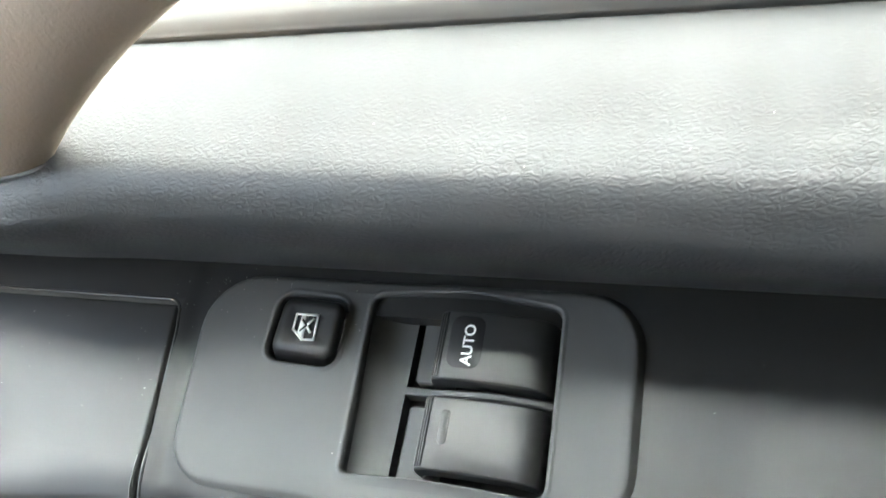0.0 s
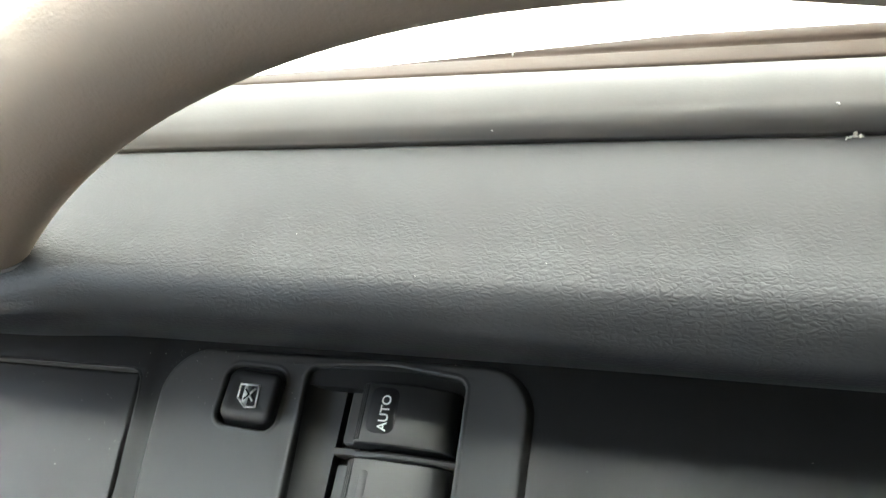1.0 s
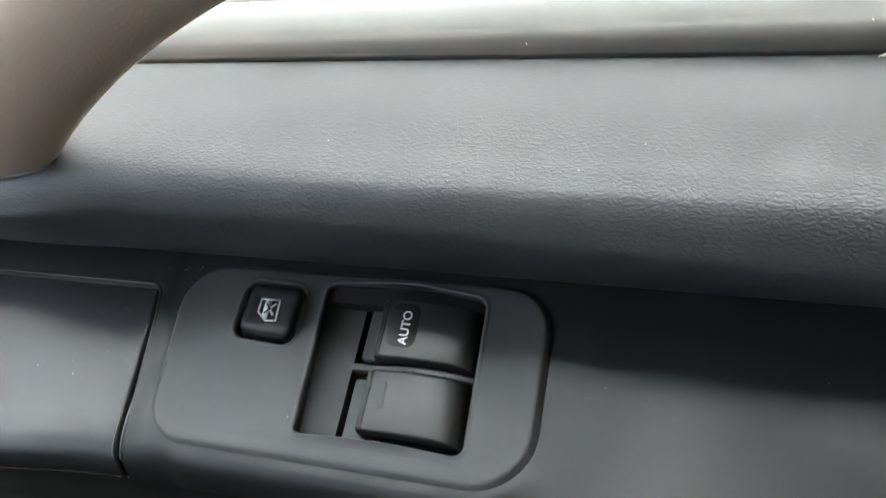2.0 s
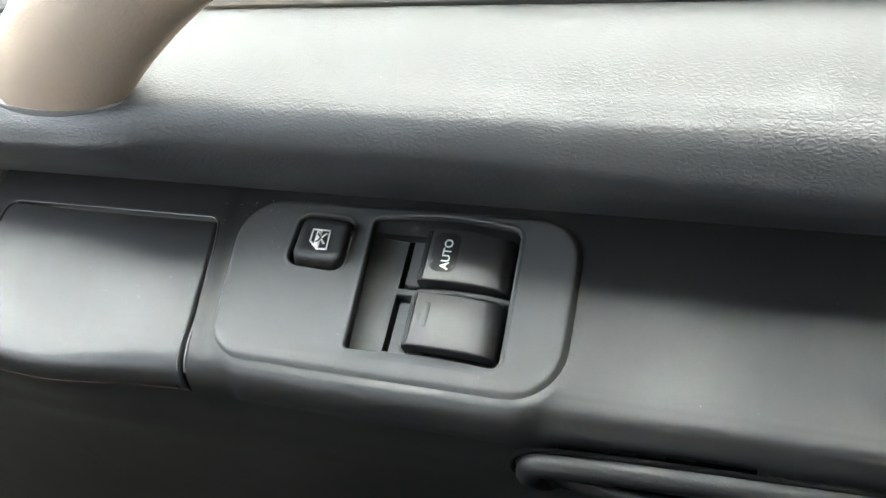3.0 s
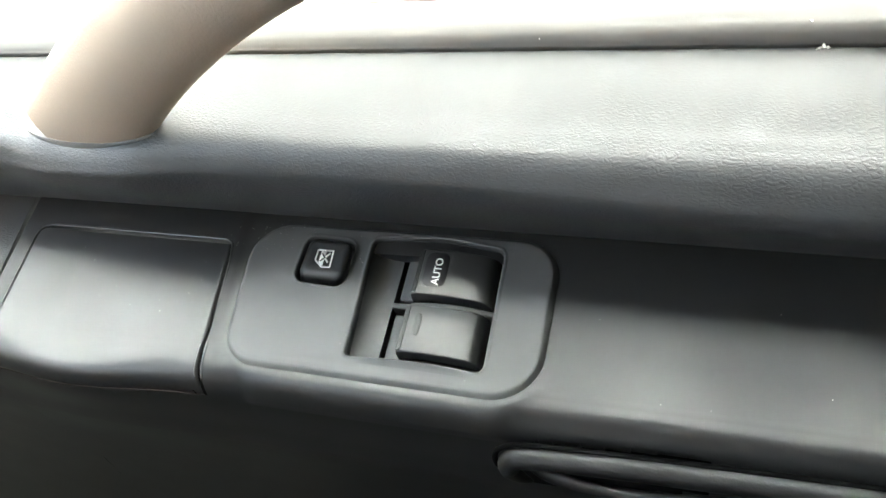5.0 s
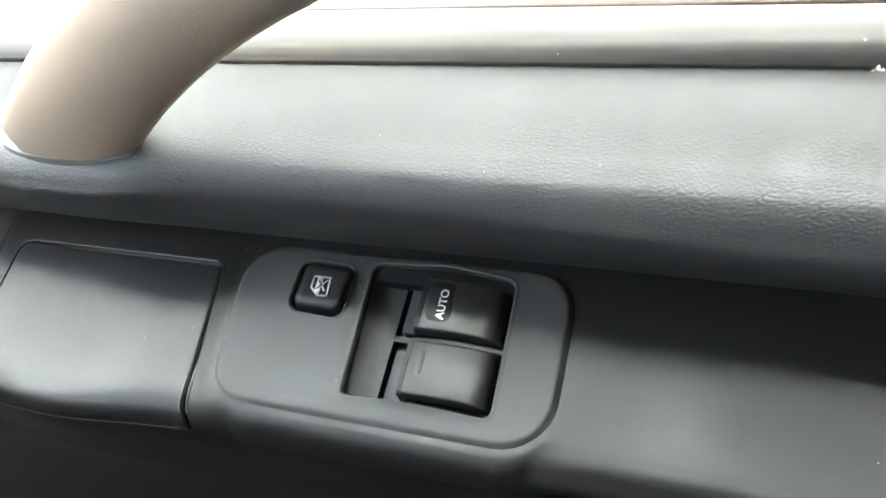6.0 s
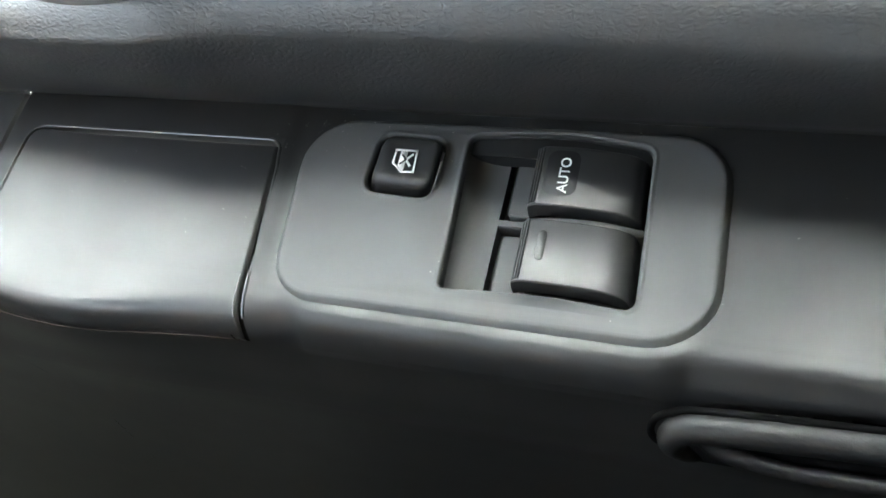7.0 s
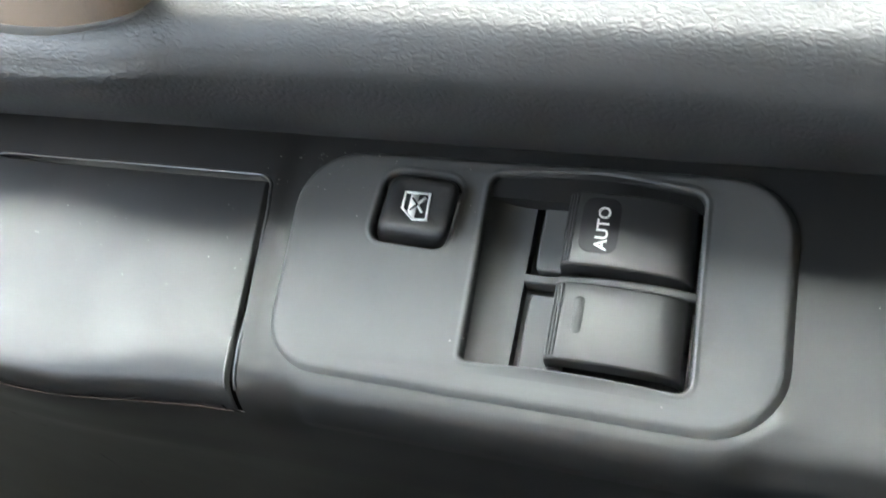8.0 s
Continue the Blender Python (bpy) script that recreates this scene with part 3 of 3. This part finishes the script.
part("inset", patch_on(-1.6, 6.8, -17.2, -3.9, 2.6, 0.18), GLOSSY, auto, "smooth dark lettered inset")
part("raised_bar", patch_on(-0.2, 2.0, -35.8, -27.6, 1.0, 0.26), ROCKER, plain)


def lettering(text, u, v, n, size, parent):
    """Printed word that reads up the slope."""
    cu = bpy.data.curves.new("lettering", "FONT")
    cu.body, cu.size, cu.align_x, cu.align_y, cu.extrude, cu.offset = text, size / 1000, "CENTER", "CENTER", 0.00003, 0.00006
    ob = new("lettering_curve", cu)
    dg = bpy.context.evaluated_depsgraph_get()
    me = bpy.data.meshes.new_from_object(ob.evaluated_get(dg))
    bpy.data.objects.remove(ob)
    bm = bmesh.new()
    bm.from_mesh(me)
    ax, ay = (P(0, 1) - P(0, 0)) * 1000, (P(-1, 0) - P(0, 0)) * 1000
    az = ax.cross(ay)
    m = Matrix((ax, ay, az)).transposed().to_4x4()
    bm.transform(Matrix.Translation(P(u, v, n)) @ m)
    return part("lettering", bm, WHITE, parent, "white printed lettering", smooth=0)


lettering("AUTO", 3.4, -11.3, 4.92, 3.75, auto)

# lock button: a dished square key with a printed sign
BT_C = [(-51.2, -16.6), (-32.9, -17.5), (-32.4, -1.6), (-50.6, -0.5)]
levels = []
for i, h in ((0, -5), (0, 1.2), (0.25, 2.4), (0.9, 3.3), (1.9, 3.7), (3.0, 3.7), (4.6, 3.45), (6.2, 3.3)):
    levels.append([P(p.x + 0.02 * h * 20, p.y, h) for p in rounded(BT_C, [3.6] * 4, i, 7)])
button = part("lock_button", ring_stack(levels, cap_last=True), KEY, panel, "black square window lock button", smooth=60)


def sign(points, name="printed_sign", n=3.62, material=None, label="white printed window sign"):
    """One flat printed stroke, a polygon in millimetres on the button."""
    bm = bmesh.new()
    lo = [bm.verts.new(P(u, v, n)) for u, v in points]
    hi = [bm.verts.new(P(u, v, n + 0.06)) for u, v in points]
    bm.faces.new(hi)
    for i in range(len(points)):
        k = (i + 1) % len(points)
        bm.faces.new((lo[i], lo[k], hi[k], hi[i]))
    return part(name, bm, material or WHITE, button, label, smooth=0)


def stroke(a, b, w):
    a, b = Vector(a), Vector(b)
    d = (b - a).normalized()
    o = Vector((-d.y, d.x)) * w / 2
    a, b = a - d * w * 0.35, b + d * w * 0.35
    return [a - o, b - o, b + o, a + o]


OUT = [(-44.4, -6.2), (-38.3, -6.2), (-37.9, -12.9), (-41.3, -13.1), (-44.4, -10.4)]
for a, b in zip(OUT, OUT[1:] + OUT[:1]):
    sign(stroke(a, b, 0.6))
sign([(-42.9, -6.6), (-40.9, -6.6), (-40.9, -12.8), (-41.4, -12.8), (-42.9, -11.2)])
for a in ((-39.3, -7.4), (-39.4, -11.0)):
    sign(stroke((-40.9, -9.2), a, 0.7))
for a in ((-42.3, -7.7), (-42.3, -10.7)):
    sign(stroke((-40.9, -9.2), a, 0.5), "dark_stroke", 3.7, GLOSSY, "black stroke of the window sign")

# ---- grab handle ----
handle = thing("grab_handle", (-0.118, -0.012, 0.048), "thick beige grab handle rising from the door pad", "grab handle")
C0, C1, C2, C3 = Vector((-0.1280, -0.0093, 0.0461)), Vector((-0.1060, -0.0121, 0.0686)), Vector((-0.0382, -0.0047, 0.1439)), Vector((0.0967, -0.0012, 0.1302))


def bez(s):
    return C0 * (1 - s) ** 3 + C1 * 3 * s * (1 - s) ** 2 + C2 * 3 * s * s * (1 - s) + C3 * s ** 3


centre = [bez(i / 40) for i in range(41)]
tail = [centre[-1], Vector((0.145, 0.0, 0.122)), Vector((0.195, 0.0, 0.105)), Vector((0.235, -0.004, 0.08)), Vector((0.255, -0.009, 0.05))]
centre += spline(tail, 24)[1:]


def tube(centre, radius, seg=28, round_at=None):
    rows = []
    side = Vector((0, 1, 0))
    for i, c in enumerate(centre):
        d = (centre[min(i + 1, len(centre) - 1)] - centre[max(i - 1, 0)]).normalized()
        side = (side - d * side.dot(d)).normalized()
        up = d.cross(side)
        r = radius(i)
        flat = round_at or 0.36 + 0.3 * min(1, i / 24)
        rows.append([c + (side * math.cos(a) * flat + up * math.sin(a)) * r for a in [2 * math.pi * k / seg for k in range(seg)]])
    return ring_stack(rows, True, True)


part("grip", tube(centre, lambda i: 0.0221 - 0.0053 * min(1, i / 40)), BEIGE, handle)


def boss(x, name):
    """The oval foot plate under an end of the grip."""
    levels = []
    for k, h in ((0.55, -0.012), (0.97, -0.003), (1.0, 0.0), (0.975, 0.0006)):
        levels.append([Vector((x + 0.0303 * k * math.cos(a), -0.0086 + 0.0102 * k * math.sin(a), 0.0524 + h + 0.0015 * math.sin(a))) for a in [2 * math.pi * q / 48 for q in range(48)]])
    return part(name, ring_stack(levels, cap_last=True), BEZEL, handle, "grey oval foot plate")


boss(-0.119, "foot_plate")
boss(0.258, "foot_plate")

# ---- door release ----
release = thing("door_release", P(80, -64, -16), "black inner door release lever in its bezel", "door handle")


def loft(name, pts, radius, material, parent, count=60, seg=16, label=""):
    return part(name, tube([Vector(p) / 1000 for p in spline(pts, count)], lambda i: radius / 1000, seg, 1.0), material, parent, label)


# black tube standing in for the shade in the gap above the bar
loft("gap_shade", [(38, -56.2, -47.5), (31.8, -57.0, -41.5), (32.0, -57.6, -34.4), (36, -58.0, -30.0), (44, -58.0, -27.7), (80, -58.0, -25.5), (150, -57.6, -23.4), (240, -57.6, -21.9)], 0.9, BLACK, release)
arm = spline([(43.0, -57.0, -48.0), (39.2, -58.3, -44.6), (36.4, -59.2, -39.4), (38.6, -59.8, -33.5), (46, -59.8, -31.4), (80, -59.6, -29.2), (150, -59.4, -27), (240, -59.2, -25.5)], 60)
part("bezel", tube([Vector(p) / 1000 for p in arm], lambda i: 0.0005 + 0.0033 * min(1, i / 20) ** 0.8, 16, 1.0), GRAINED, release)
loft("lever", [(42, -53.0, -43.4), (47, -53.4, -47.8), (58, -53.6, -51.3), (72, -53.4, -52.3), (86, -53.8, -50.8), (99, -54.6, -47.3), (110, -55.4, -43.8)], 2.3, GRAINED, release, label="dark curved release lever")
bm = bmesh.new()
box(bm, (0.036, -0.051, -0.058), (0.106, -0.045, -0.028))
part("cup", bm, BLACK, release, "black recessed cup", bevel=0.001)

# ---- window pane ----
bm = bmesh.new()
box(bm, (-0.55, -0.002, 0.0), (0.75, 0.002, 0.5))
bm.transform(Matrix.Translation((0, 0.069, 0.05)) @ Matrix.Rotation(radians(20), 4, "X"))
pane = tagged(part("window_1", bm, GLASS, smooth=0), "clear side window pane of the car door", "window", kind="structure")
pane.visible_shadow = False

# ---- dust and scuffs ----
rng = random.Random(7)


def crumbs(name, places, label):
    """Tiny pale crumbs, each a squashed faceted grain, joined into one mesh."""
    bm = bmesh.new()
    for p, r in places:
        m = Matrix.Translation(p) @ Euler((rng.uniform(0, 3), rng.uniform(0, 3), rng.uniform(0, 3))).to_matrix().to_4x4() @ Matrix.Diagonal((r * rng.uniform(0.8, 2.2), r, r * 0.5, 1))
        bmesh.ops.create_icosphere(bm, subdivisions=1, radius=1, matrix=m)
    return tagged(part(name, bm, DUST, smooth=0), label, "dust", kind="stuff")


spots = []
for _ in range(70):
    u, v = rng.gauss(-66, 14), rng.gauss(0, 7)
    if v < 9 and not (-53 < u < -31 and -19 < v < 2) and not (u < -82 and v < -2):
        spots.append((P(u, v, (0.02 if u > -72 and v < 6 else level(u) + 0.02)), rng.uniform(0.00006, 0.00017)))
for _ in range(46):
    u, v = rng.uniform(-172, -84), rng.gauss(-20, 12)
    if -42 < v < -5:
        spots.append((P(u, v, level(u) - 1.65 + 0.3 * min(1, (-5 - v) / 35) + 0.35 * math.sin(math.pi * (-2.7 - v) / 47) * min(1, (-84 - u) / 20)), rng.uniform(0.00005, 0.00012)))
for u, v in ((-24, -39), (-25.5, -37), (-27, -40), (-30.5, -8), (-29, -6.5), (-31, 3), (14, 3.2), (20, 6), (-3, 5.5), (20, -47.5)):
    spots.append((P(u, v, 0.03), rng.uniform(0.00012, 0.00022)))
for u, v in ((44.4, -39.1), (81.9, -46.3), (96.6, -46.1), (60, -20), (130, -38), (70, -8), (115, -12)):
    spots.append((P(u, v, ARM_N + 0.05), rng.uniform(0.00008, 0.00013)))
crumbs("dust_on_armrest", spots, "scattered pale dust crumbs on the armrest")
spots = [(Vector((0.0231, -0.0117, 0.0528)), 0.00022), (Vector((0.1152, 0.0265, 0.0741)), 0.00035), (Vector((0.0363, 0.0253, 0.0691)), 0.0002), (Vector((0.0358, 0.0577, 0.0728)), 0.0004),
         (Vector((-0.0111, -0.0014, 0.0561)), 0.00014), (Vector((0.0538, -0.0073, 0.0543)), 0.00016), (Vector((0.0681, 0.0005, 0.0569)), 0.00013)]
for _ in range(14):
    d = rng.uniform(-1, 1)
    spots.append((Vector((0.1192 + 0.0022 * d, 0.0246 - 0.0012 * d * d + rng.uniform(-0.0004, 0.0004), 0.0668)), rng.uniform(0.00015, 0.0004)))
spots += [(Vector((0.1192, 0.0246, 0.0668)), 0.0007), (Vector((0.1202, 0.0243, 0.0668)), 0.0005), (Vector((0.1181, 0.0240, 0.0666)), 0.0005)]
crumbs("dust_on_sill", spots, "pale flecks on the pad and sill strip")
